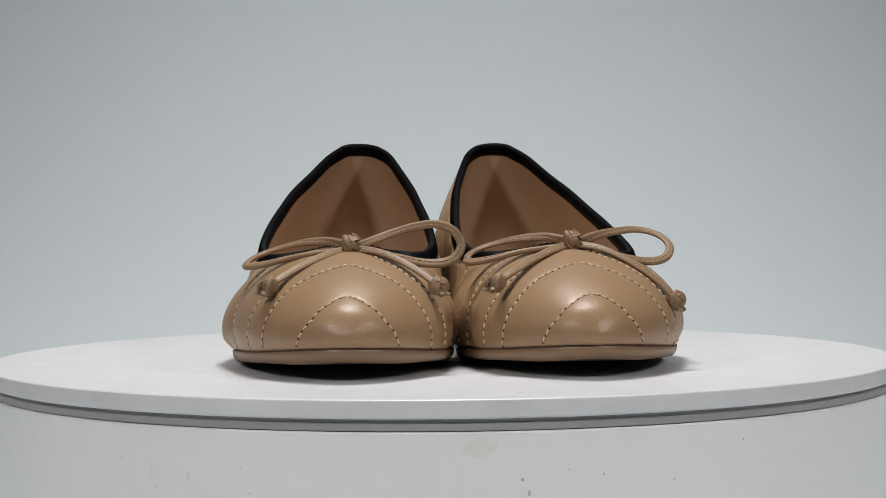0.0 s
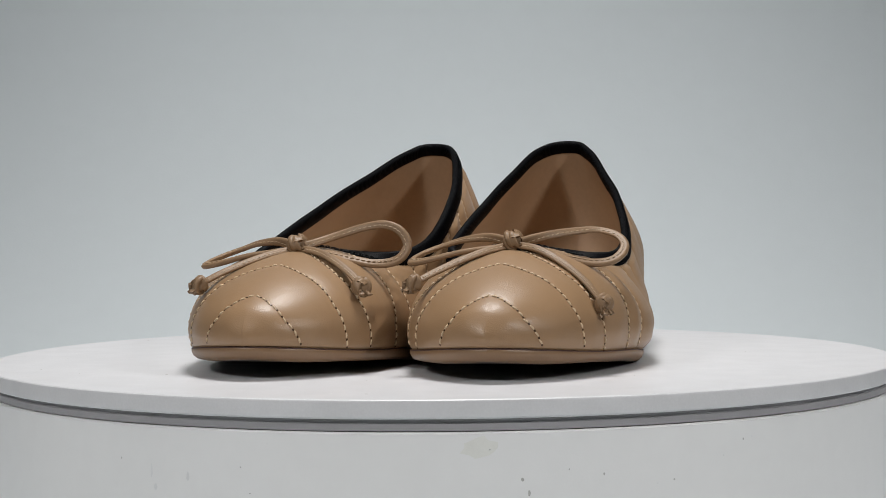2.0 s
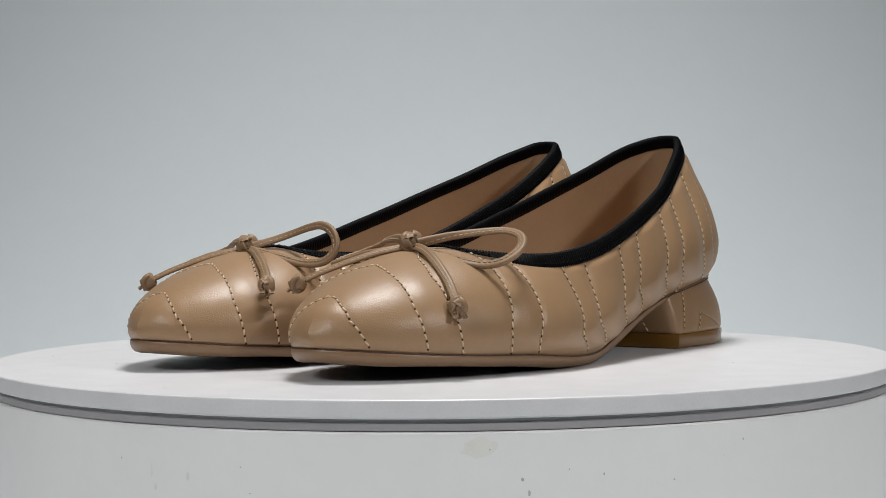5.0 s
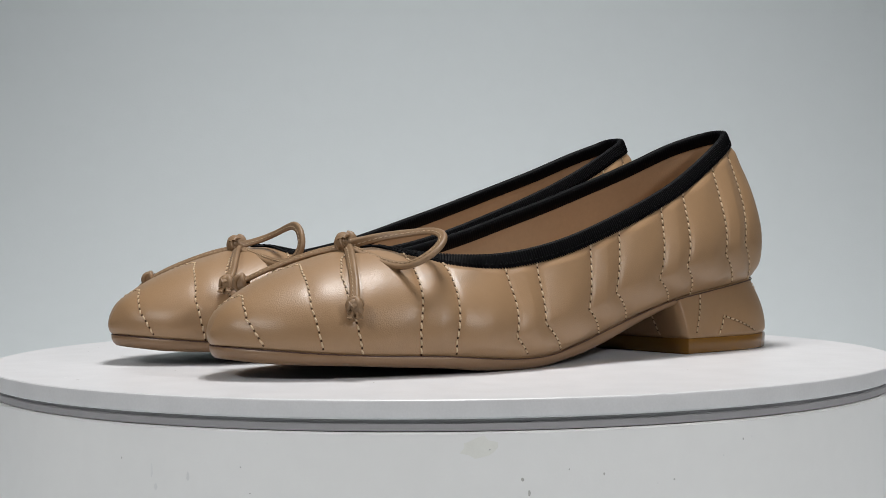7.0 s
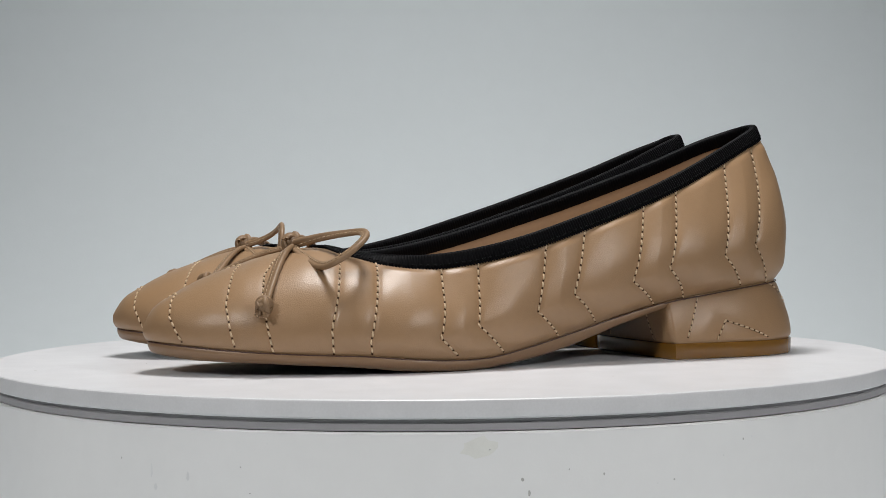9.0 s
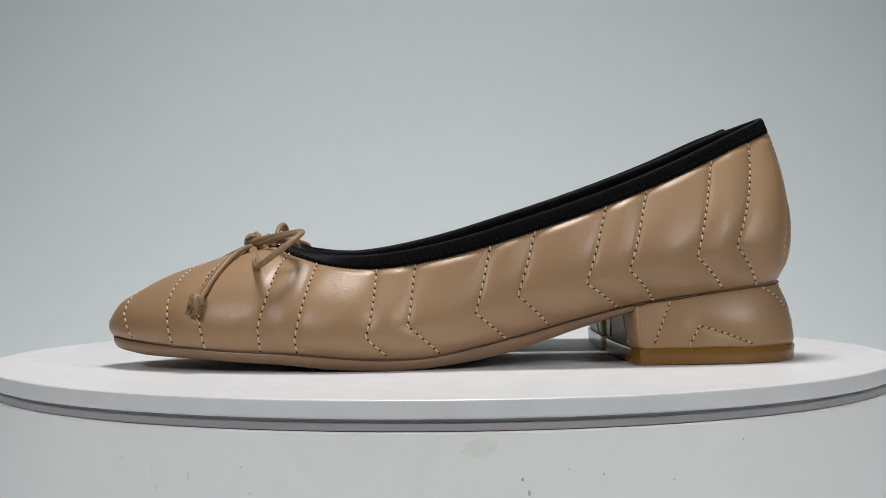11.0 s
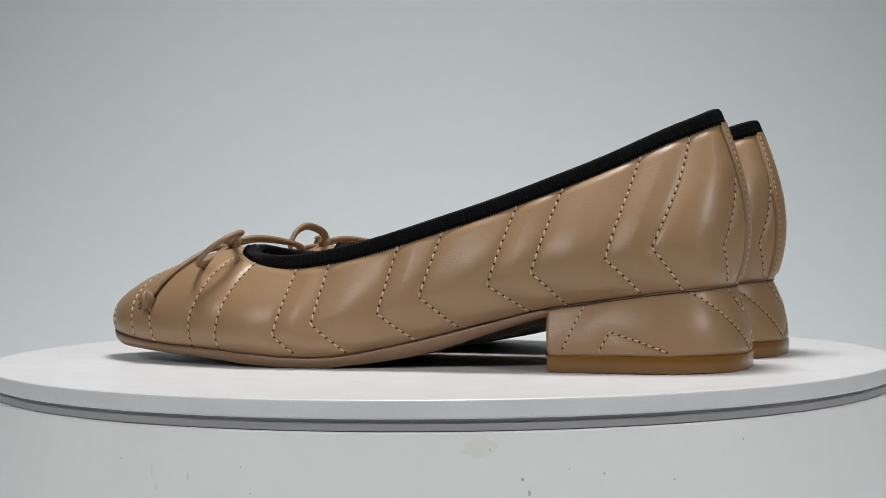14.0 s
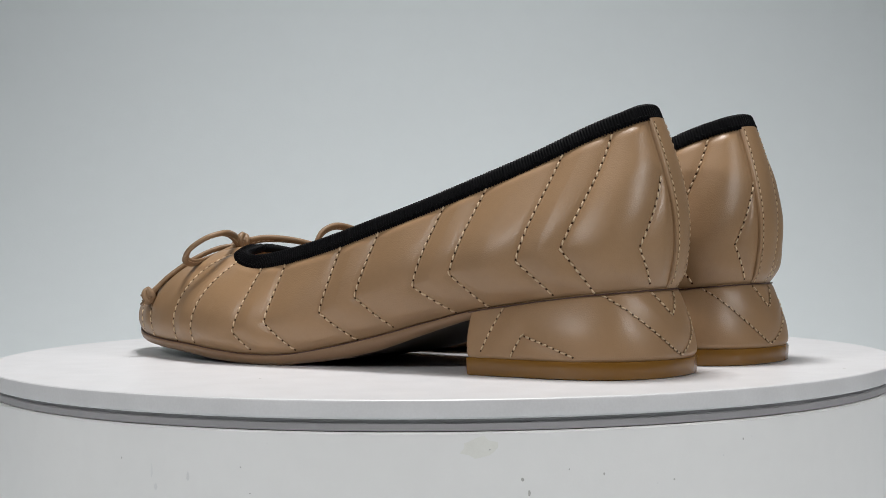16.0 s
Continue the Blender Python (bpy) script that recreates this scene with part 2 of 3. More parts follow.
def flip(verts, side):
    """The parts of one foot from those of the other; the mirrored shoe's outer quarter stands a little higher and wider."""
    v = np.array(verts, float)
    if side < 0:
        lift = np.clip((v[:, 2] - 0.02) / 0.04, 0, 1) * np.clip(v[:, 1] / 0.02, 0, 1) * np.sin(math.pi * np.clip(v[:, 0] / 0.18, 0, 1))
        v[:, 2] += 0.0011 * lift
        v[:, 1] += 0.0012 * lift
    v[:, 1] *= side
    return v


def wind(faces, side):
    return faces if side > 0 else [f[::-1] for f in faces]


def even_u(lo, hi, n):
    """Values of u at even steps along the skin."""
    u = np.linspace(lo, hi, 4000)
    p = skin(u, np.full_like(u, 0.3))
    d = np.concatenate([[0], np.cumsum(np.linalg.norm(np.diff(p, axis=0), axis=1))])
    return np.interp(np.linspace(0, d[-1], n), d, u)


def make_upper(shoe, side):
    lines = [line_uv(row, s) for row in QUILT for s in (1, -1)]
    v = np.linspace(0, 0.95, 200)
    edges = [np.stack([strip_u(side, np.full(200, e), v), v], 1) for e in (-1.0, 1.0)]
    tree = kdtree.KDTree(sum(len(l) for l in lines + edges))
    k = 0
    for l in lines + edges:
        for p in skin(l[:, 0], l[:, 1]):
            tree.insert(p, k)
            k += 1
    tree.balance()
    nu, nv = 860, 60
    u, v = np.meshgrid(even_u(-LAST, LAST, nu), np.linspace(0, 1, nv), indexing="ij")
    p, n = skin(u, v), skin_normal(u, v)
    d = np.array([tree.find(x)[2] for x in p.reshape(-1, 3)]).reshape(u.shape)
    edge = skin(np.linspace(-THROAT, THROAT, 1500), np.ones(1500))
    rim = kdtree.KDTree(1500)
    for k, x in enumerate(edge):
        rim.insert(x, k)
    rim.balance()
    away = np.array([rim.find(x)[2] for x in p.reshape(-1, 3)]).reshape(u.shape)
    fade = np.clip((away - 0.0045) / 0.004, 0, 1) * np.clip(v / 0.12, 0, 1)
    fade = fade * fade * (3 - 2 * fade)
    wave = 0.00013 * np.sin(p[..., 0] * 310 + p[..., 2] * 120) * np.sin(p[..., 2] * 260 + p[..., 0] * 90) * (1 - np.exp(-(d / 0.003) ** 2))
    soft = 1 - 0.55 * np.clip((np.abs(u) - 11.5) / 2, 0, 1) - 0.22 * np.clip((np.abs(u) - 13.5) / 1.5, 0, 1)
    p = p + n * ((relief(d) * soft + wave) * fade)[..., None]
    seam_roll = 0.0004 * np.exp(-(v / 0.014) ** 2)
    p = p - n * seam_roll[..., None]
    mesh("upper", flip(p.reshape(-1, 3), side), wind(grid_faces(nu, nv), -side), LEATHER, shoe, label="quilted tan leather upper with stitched chevrons")
    for l in lines:
        q, m = skin(l[:, 0], l[:, 1]), skin_normal(l[:, 0], l[:, 1])
        verts, faces, slots = stitches(q - m * 0.00006, m, 0.0027, 0.0020, 0.00034, 0.0002)
        mesh("stitch_line", flip(verts, side), wind(faces, side), [THREAD, HOLE], shoe, label="pale beige thread stitches", slots=slots)
    u = even_u(-LAST, LAST, 700)
    q, m = skin(u, u * 0), skin_normal(u, u * 0 + 0.02)
    ring = [(0.00024 * math.cos(a), 0.00024 * math.sin(a)) for a in np.linspace(0, 2 * math.pi, 8, endpoint=False)]
    verts, faces, *_ = sweep(q + m * (0.0002 + 0.0003 * (np.abs(u) < 5.1))[:, None], ring, m)
    mesh("seam_line", flip(verts, side), wind(faces, side), SEAM_DARK, shoe, label="thin dark reddish brown seam line")
    # inside
    nu, nv = 260, 24
    u, v = np.meshgrid(even_u(-LAST, LAST, nu), np.linspace(0.0, 1, nv), indexing="ij")
    p = skin(u, v) - skin_normal(u, v) * 0.0013
    p[..., 2] += 0.0004 * np.sin(p[..., 0] * 190) * (1 - v)
    mesh("lining", flip(p.reshape(-1, 3), side), wind(grid_faces(nu, nv), side), LINING, shoe, label="smooth tan leather lining")
    # insole
    m = 60
    x = np.linspace(0.0, LAST, m)
    outer, inner = skin(x, x * 0 + 0.06), skin(-x, x * 0 + 0.06)
    k = np.linspace(0, 1, 15)
    p = inner[:, None] + (outer - inner)[:, None] * k[None, :, None]
    p[..., 2] += 0.0012 - 0.0016 * np.sin(math.pi * k)[None]
    mesh("insole", flip(p.reshape(-1, 3), side), wind(grid_faces(m, 15), side), LINING, shoe)


def strip_u(side, k, v):
    """u on the skin across the strip over the back seam: k from -1 to 1 between its edges, at the height v."""
    middle = -0.3 if side > 0 else -0.02
    u = np.linspace(-3, 3, 601)
    out = np.empty(np.shape(k))
    for i in np.ndindex(out.shape):
        p = skin(u, np.full_like(u, v[i]))
        d = np.concatenate([[0], np.cumsum(np.linalg.norm(np.diff(p, axis=0), axis=1))])
        d -= np.interp(middle * (1.25 - 0.6 * v[i]), u, d)
        half = 0.0048 + 0.0014 * math.sin(math.pi * min(1, max(0, 1.02 - v[i]))) ** 0.8
        out[i] = np.interp(k[i] * half, d, u)
    return out


def make_heel_strip(shoe, side):
    nu, nv = 25, 60
    v = np.linspace(0.0, 0.925, nv)
    kk, vv = np.meshgrid(np.sin(np.linspace(-1, 1, nu) * math.pi / 2), v, indexing="ij")
    uu = strip_u(side, kk, vv)
    p, n = skin(uu, vv), skin_normal(uu, vv)
    p = p + n * ((0.0009 + 0.0005 * (1 - kk ** 2)) * np.clip(vv / 0.06, 0.15, 1) - 0.002 * np.abs(kk) ** 40)[..., None]
    strip = mesh("heel_strip", flip(p.reshape(-1, 3), side), wind(grid_faces(nu, nv), -side), LEATHER, shoe, label="narrow leather strip over the back seam")
    for s in (-0.74, 0.74):
        u = strip_u(side, np.full(nv, s), v)
        q, m = skin(u, v), skin_normal(u, v)
        verts, faces, slots = stitches(q + m * (0.00115 * np.clip(v / 0.06, 0.15, 1))[:, None], m, 0.0021, 0.0014, 0.0002, 0.0001)
        mesh("stitch_line", flip(verts, side), wind(faces, side), [THREAD, HOLE], strip, slots=slots)


def make_binding(shoe, side):
    """Black grosgrain ribbon folded over the topline, with its ribs."""
    ribs, per = 400, 4
    n = ribs * per
    u = np.linspace(-THROAT, THROAT, 6000)
    top = skin(u, np.ones_like(u))
    d = np.concatenate([[0], np.cumsum(np.linalg.norm(np.diff(top, axis=0), axis=1))])
    u = np.interp(np.linspace(0, d[-1], n, endpoint=False), d, u)
    top = skin(u, np.ones_like(u))
    t = np.roll(top, -1, 0) - np.roll(top, 1, 0)
    t /= np.linalg.norm(t, axis=1)[:, None]
    nor = skin_normal(u, np.full_like(u, 0.96))
    for k in range(30):
        nor = (np.roll(nor, 1, 0) + nor * 2 + np.roll(nor, -1, 0)) / 4
    nor -= t * (nor * t).sum(1)[:, None]
    nor /= np.linalg.norm(nor, axis=1)[:, None]
    down = np.cross(nor, t)
    down *= np.sign(-down[n // 2, 2])
    prof = [(5.4, 0.3), (5.3, 0.75), (4.0, 0.85), (2.4, 0.9), (0.8, 0.85), (0.0, 0.55), (-0.3, -0.2), (-0.3, -1.0), (0.1, -1.7), (1.2, -2.0), (2.8, -2.05), (4.6, -2.0), (4.9, -1.5)]
    phase = np.arange(n) % per
    rise = np.where(phase == 0, -0.36, np.where(phase == 2, 0.2, 0.1))
    rows = []
    for k, (a, b) in enumerate(prof):
        e = rise * (1 if b > 0 else -0.35)
        fringe = np.where(k in (0, 1), 0.28 * np.sin(np.arange(n) * 2 * math.pi / (per * 1.0)) , 0.0)
        rows.append(top + down * ((a + fringe) / 1000)[:, None] + nor * ((b + e) / 1000)[:, None])
    p = np.stack(rows, 1)
    mesh("binding", flip(p.reshape(-1, 3), side), wind(grid_faces(n, len(prof), wrap_a=True), side), GROSGRAIN, shoe, label="black ribbed grosgrain ribbon binding")
    # sewing line close to the ribbon's lower edge
    q = top + down * 0.0041 + nor * 0.00092
    verts, faces, slots = stitches(q, nor, 0.0024, 0.0018, 0.0002, 0.0001, holes=False)
    mesh("stitch_line", flip(verts, side), wind(faces, side), [GROSGRAIN, HOLE], shoe, label="black thread stitches", slots=slots)


THICK_AT = [58, 73, 82, 91, 101, 110, 120, 130, 149, 169, 189, 209, 219, 231, 241]
THICK = [2.4, 3.2, 3.8, 4.5, 5.1, 5.1, 4.6, 3.9, 3.8, 4.2, 3.8, 3.6, 3.9, 4.6, 4.4]


def make_sole(shoe, side):
    m = 150
    x = np.linspace(4.6, LAST, m)
    rows = []
    for s in (1, -1):
        p = skin(s * x, x * 0)
        n = skin_normal(s * x, x * 0 + 0.02)
        n[:, 2] = 0
        n /= np.linalg.norm(n, axis=1)[:, None]
        th = np.interp(p[:, 0] * 1000, THICK_AT, THICK) / 1000
        row = []
        for out, fall in ((-1.8, -0.4), (-0.5, -0.1), (0.4, 0.08), (0.3, 0.35), (-0.3, 0.68), (-1.3, 0.9), (-3.0, 1.0)):
            q = p + n * out / 1000
            q[:, 2] -= th * fall
            row.append(q)
        rows.append(row)
    edge = []
    for s, row in zip((1, -1), rows):
        edge.append(np.stack(row, 1))
    for e, s in zip(edge, (1, -1)):
        mesh("sole_edge", flip(e.reshape(-1, 3), side), wind(grid_faces(m, 7), side * s), SOLE, shoe, label="tan painted sole edge")
    a, b = edge[0][:, 6], edge[1][:, 6]
    k = np.linspace(0, 1, 9)
    p = a[:, None] + (b - a)[:, None] * k[None, :, None]
    mesh("outsole", flip(p.reshape(-1, 3), side), wind(grid_faces(m, 9), side), OUTSOLE, shoe, label="dark leather outsole, deepened for the shade under the arch")


def heel_outline(k):
    """Bottom of the heel block for the skin's u from -5 to 5: along and across, in metres."""
    p = skin(k, np.zeros_like(k))
    s = 1.6 + (p[:, 0] * 1000 - 6.5) * (61.0 - 1.6) / (61.8 - 6.5)
    w = 31.4 * (1 - np.clip((40 - s) / 38.4, 0, 1) ** 2.4) ** (1 / 2.4)
    return np.stack([s / 1000, np.sign(k) * w / 1000 - 0.0008, 0 * s], 1)


def heel_skin(u, k):
    """The heel's leather: u as on the skin, k from the top piece 0 to the upper 1."""
    u, k = np.atleast_1d(np.asarray(u, float)), np.asarray(k, float)
    low, high = heel_outline(u), skin(u, np.zeros_like(u))
    low[:, 2] = 0.0063
    high[:, 2] += 0.0002
    out = low - np.array([0.034, -0.0008, 0])
    out[:, 2] = 0
    out /= np.linalg.norm(out, axis=1)[:, None]
    flat = np.clip((np.abs(u) - 3.5) / 1.5, 0, 1)
    bulge = (1.5 - 0.7 * flat) * np.sin(math.pi * k ** 0.9) ** 0.8 - 0.5 * np.exp(-((1 - k) / 0.04) ** 2) - 0.5 * np.exp(-(k / 0.03) ** 2)
    lean = k ** 1.1
    return low + (high - low) * np.stack([lean, lean, k], -1) + out * (bulge / 1000)[..., None]


HEEL_LINES = [[(4.3, 0.97), (4.78, 0.02)], [(4.1, 0.02), (3.82, 0.43), (2.75, 0.02)], [(2.2, 0.98), (-0.05, 0.05), (-2.2, 0.98)],
              [(0.7, 0.98), (0.08, 0.62), (-0.4, 0.98)], [(-4.3, 0.97), (-4.78, 0.02)], [(-4.1, 0.02), (-3.82, 0.43), (-2.75, 0.02)]]


def make_heel(shoe, side):
    nk = 26
    u = np.concatenate([np.linspace(5, 1.5, 60), np.linspace(1.45, -1.45, 60), np.linspace(-1.5, -5, 60)])
    k = np.linspace(0, 1, nk)
    rows = [heel_skin(u, np.full_like(u, x)) for x in k]
    ring = []
    for r in rows:
        a, b = r[0], r[-1]
        front = []
        for x in np.linspace(0, 1, 17):
            q = b + (a - b) * x
            q[0] += 0.0022 * (1 - abs(2 * x - 1) ** 10) - 0.0005
            front.append(q)
        ring.append(np.concatenate([r[:-1], front[:-1]]))
    p = np.stack(ring, 0)
    tracks = []
    for row in HEEL_LINES:
        q = np.array(row, float)
        x = np.linspace(0, len(q) - 1, 160)
        tracks.append(heel_skin(np.interp(x, np.arange(len(q)), q[:, 0]), np.interp(x, np.arange(len(q)), q[:, 1])))
    tracks = np.concatenate(tracks)
    tree = kdtree.KDTree(len(tracks))
    for i, x in enumerate(tracks):
        tree.insert(x, i)
    tree.balance()
    d = np.array([tree.find(x)[2] for x in p.reshape(-1, 3)]).reshape(p.shape[:2])
    out = p - np.array([0.034, -0.0008, 0])
    out[..., 2] = 0
    out /= np.linalg.norm(out, axis=-1, keepdims=True)
    fold = 0.0011 * (1 - np.exp(-np.sqrt(d * d + 4e-7) / 0.0045)) - 0.0008
    fold *= np.clip(np.minimum(k, 1 - k) / 0.06, 0, 1)[:, None]
    fold[:, len(u) - 1:] = 0
    p = p + out * fold[..., None]
    n = p.shape[1]
    heel = mesh("heel", flip(p.reshape(-1, 3), side), wind(grid_faces(nk, n, wrap_b=True), -side), LEATHER, shoe, label="low block heel wrapped in quilted tan leather")
    for row in HEEL_LINES:
        q = np.array(row, float)
        x = np.linspace(0, len(q) - 1, 300)
        uu, kk = np.interp(x, np.arange(len(q)), q[:, 0]), np.interp(x, np.arange(len(q)), q[:, 1])
        c = heel_skin(uu, kk)
        nor = np.cross(heel_skin(uu + 0.02, kk) - c, heel_skin(uu, kk + 0.01) - c)
        nor /= np.linalg.norm(nor, axis=1)[:, None]
        nor *= np.sign((nor * (c - np.array([0.034, 0, 0.015]))).sum(1))[:, None]
        verts, faces, slots = stitches(c - nor * 0.0004, nor, 0.0023, 0.0017, 0.0003, 0.0001)
        mesh("stitch_line", flip(verts, side), wind(faces, side), [THREAD, HOLE], heel, slots=slots)
    # seams on the front face
    for x0, x1 in ((0.80, 0.70), (0.24, 0.33)):
        line = []
        for j in np.linspace(0, 1, 60):
            r = rows[int(round(1 + j * (nk - 3)))]
            x = x0 + (x1 - x0) * j
            q = r[-1] + (r[0] - r[-1]) * x
            line.append(q + np.array([0.0022 * (1 - abs(2 * x - 1) ** 10) - 0.0005, 0, 0]))
        line = np.array(line)
        verts, faces, slots = stitches(line, np.tile((1.0, 0.0, 0.0), (60, 1)), 0.0026, 0.0020, 0.0003, 0.0001)
        mesh("stitch_line", flip(verts, side), wind(faces, side), [THREAD, HOLE], heel, slots=slots)
    # top piece
    low = heel_outline(u)
    front = [low[-1] + (low[0] - low[-1]) * x + np.array([0.0019 * (1 - abs(2 * x - 1) ** 12), 0, 0]) for x in np.linspace(0, 1, 17)]
    loop = np.concatenate([low[:-1], np.array(front)[:-1]])
    c = np.array([0.034, -0.0008, 0])
    out = loop - c
    out /= np.linalg.norm(out, axis=1)[:, None]
    rings = []
    for grow, z in ((-4, 0.0006), (-0.35, 0.0006), (0.25, 0.001), (0.35, 0.003), (0.5, 0.0056), (0.4, 0.0061), (0.0, 0.0063), (-4, 0.0063)):
        q = loop + out * grow / 1000
        q[:, 2] = z
        rings.append(q)
    p = np.stack(rings, 0)
    m = p.shape[1]
    faces = grid_faces(8, m, wrap_b=True) + [tuple(range(m))]
    mesh("top_piece", flip(p.reshape(-1, 3), side), wind(faces, -side), RUBBER, shoe, sharp=35, label="glossy amber brown rubber top piece")


# ---- bow: millimetres from the middle of the knot; along to the toe, across, up ----
CORD_PROFILE = [(-1.65, 0.0), (-1.45, 0.62), (-0.8, 0.95), (-0.2, 0.72), (0.15, 0.5), (1.3, 0.48), (1.55, 0.0), (1.3, -0.48), (0.15, -0.5), (-0.2, -0.72), (-0.8, -0.95), (-1.45, -0.62)]
WIDE_LOOP = [(-0.5, 2.5, -0.6), (-7, 10, 1.4), (-13, 18, 2.7), (-17, 26, 3.2), (-15.5, 33, 1.4), (-10.5, 36, -2.4), (-5, 33, -6.4), (-2.6, 25.5, -7.4), (-1, 13.6, -4.8), (0.2, 2.3, -1.6)]
TALL_LOOP = [(-0.5, 2.6, -0.6), (-6, 8.4, 1.6), (-8.8, 14.7, 3.8), (-9.4, 22.1, 5.8), (-8.8, 28.9, 6.4), (-7.8, 34.6, 4), (-6.8, 37.0, -1), (-5.2, 33.6, -5.6), (-3.4, 25.7, -6.6), (-1.4, 14.3, -4.3), (-0.2, 2.4, -1.6)]
FLAT_LOOP = [(-0.5, -2.4, -0.2), (-5, -8.5, 1.0), (-9.5, -17.1, 0.4), (-14, -24.7, -1.4), (-13, -31.3, -3.6), (-7, -34.8, -5.8), (-2.2, -34.4, -7.0), (0.2, -28.5, -6.2), (0.8, -17.1, -3.6), (0.4, -2.8, -1.9)]
OUT_TAIL = [(0.5, 2.0, -1.6), (4.5, 9, -3.0), (9, 17, -7.0), (13.5, 25, -13.0), (16.8, 30, -18.6)]
IN_TAIL = [(0.5, -2.0, -1.8), (6, -8, -3.4), (12, -15, -6.2), (18, -22, -9.6), (22, -27.5, -12.6)]


def ring_path(c, axis, radius, tilt, turns=1.0, drift=0.0):
    axis = np.array(axis, float) / np.linalg.norm(axis)
    a = np.cross(axis, (0.3, 0.5, 0.8))
    a /= np.linalg.norm(a)
    b = np.cross(axis, a)
    w = np.linspace(0, 2 * math.pi * turns, int(30 * turns))
    return np.array([np.array(c) + radius * (a * math.cos(x) + b * math.sin(x)) + axis * (tilt * math.sin(x) + drift * (x / w[-1] - 0.5)) for x in w])


def tie_knot(name, c, axis, size, parent, place):
    """A tied knot: two cord turns round a core, drawn tight."""
    verts, faces = [], []
    axis = np.array(axis, float) / np.linalg.norm(axis)
    prof = np.array(CORD_PROFILE) * (0.92 * size, 0.95 * size)
    other = np.cross(axis, (0.2, 0.1, 1.0))
    other /= np.linalg.norm(other)
    for path, hint_axis in ((ring_path(c, axis, 1.75 * size, 0.75 * size, 1.5, 2.0 * size), axis), (ring_path(c, axis * 0.55 + other, 1.9 * size, 0.5 * size, 0.8), other),
                            (ring_path(np.array(c) + axis * 0.7 * size, axis - other * 0.45, 1.7 * size, 0.3 * size, 0.85), axis)):
        v, f, *_ = sweep(path / 1000, prof / 1000, np.tile(hint_axis, (len(path), 1)))
        faces += [tuple(i + len(verts) for i in g) for g in f]
        verts += list(v)
    first = len(verts)
    for i in range(9):
        for j in range(12):
            a, b = math.pi * i / 8, 2 * math.pi * j / 12
            verts.append((np.array(c) + 1.9 * size * np.array([math.sin(a) * math.cos(b), math.sin(a) * math.sin(b), math.cos(a)])) / 1000)
    faces += grid_faces(9, 12, wrap_b=True, start=first)
    return mesh(name, np.array(verts) + place, faces, CORD, parent)


def make_bow(shoe, place, drop, round_loop):
    """The bow, tied alike on both shoes. place: the middle of its knot; drop: how much lower the tail ends hang, outer and inner."""
    place = np.array(place) / 1000
    bow = tie_knot("bow", (0, 0, 0), (0.15, 1, 0), 1.28, shoe, place)
    tagged(bow, "thin tan leather cord bow with knotted ends")
    for name, path, lower in (("loop", round_loop, 0), ("loop", FLAT_LOOP, 0), ("tail", OUT_TAIL, drop[0]), ("tail", IN_TAIL, drop[1])):
        way = np.array(path, float)
        far = np.linspace(0, 1, len(way))
        if name == "tail":
            way[:, 2] -= lower * far ** 2
            way[:, 1] *= 1 - drop[2] * far
        p = resample(way / 1000, 0.0007)
        if name == "loop":
            centre = p.mean(0)
            hint = centre - p
            hint[:, 1] *= 0.35
        else:
            hint = np.tile((1.0, 0.0, -0.5), (len(p), 1))
        v, f, x, y, t = sweep(p + place, np.array(CORD_PROFILE) / 1000, hint)
        ob = mesh(name, v, f, CORD, bow)
        verts, faces, slots = [], [], []
        for s in (1, -1):
            q = p + place + x * 0.00055 + y * s * 0.0005
            a, b, c = stitches(q, y * s, 0.0019, 0.0015, 0.00017, 0.00012, holes=False)
            faces += [tuple(i + len(verts) for i in g) for g in b]
            verts += a
            slots += c
        mesh("stitch_line", verts, faces, [CORD_THREAD, HOLE], ob, slots=slots)
        if name == "tail":
            end, run = p[-1], p[-1] - p[-4]
            run /= np.linalg.norm(run)
            c = (end + run * 0.002) * 1000
            knot = tie_knot("end_knot", c, run, 1.12, bow, place)
            side = np.cross(run, (0, 0, 1))
            side /= np.linalg.norm(side)
            for spread in (-1, 1):
                stub = np.array([end + run * (0.0026 + 0.0032 * k) + side * spread * (0.0009 + 0.0007 * k) - np.array((0, 0, 0.0008)) * k for k in np.linspace(0, 1, 8)])
                v, f, *_ = sweep(stub + place, np.array(CORD_PROFILE) * 0.62 / 1000, np.tile(side * spread, (8, 1)))
                mesh("cord_end", v, f, CORD, knot)


def make_shoe(side, label, knot, drop, round_loop):
    shoe = new("ballet_pump")
    shoe.empty_display_size = 0.05
    tagged(shoe, label, "shoe", "pair of pumps")
    make_upper(shoe, side)
    make_heel_strip(shoe, side)
    make_binding(shoe, side)
    make_sole(shoe, side)
    make_heel(shoe, side)
    make_bow(shoe, knot, drop, round_loop)
    return shoe


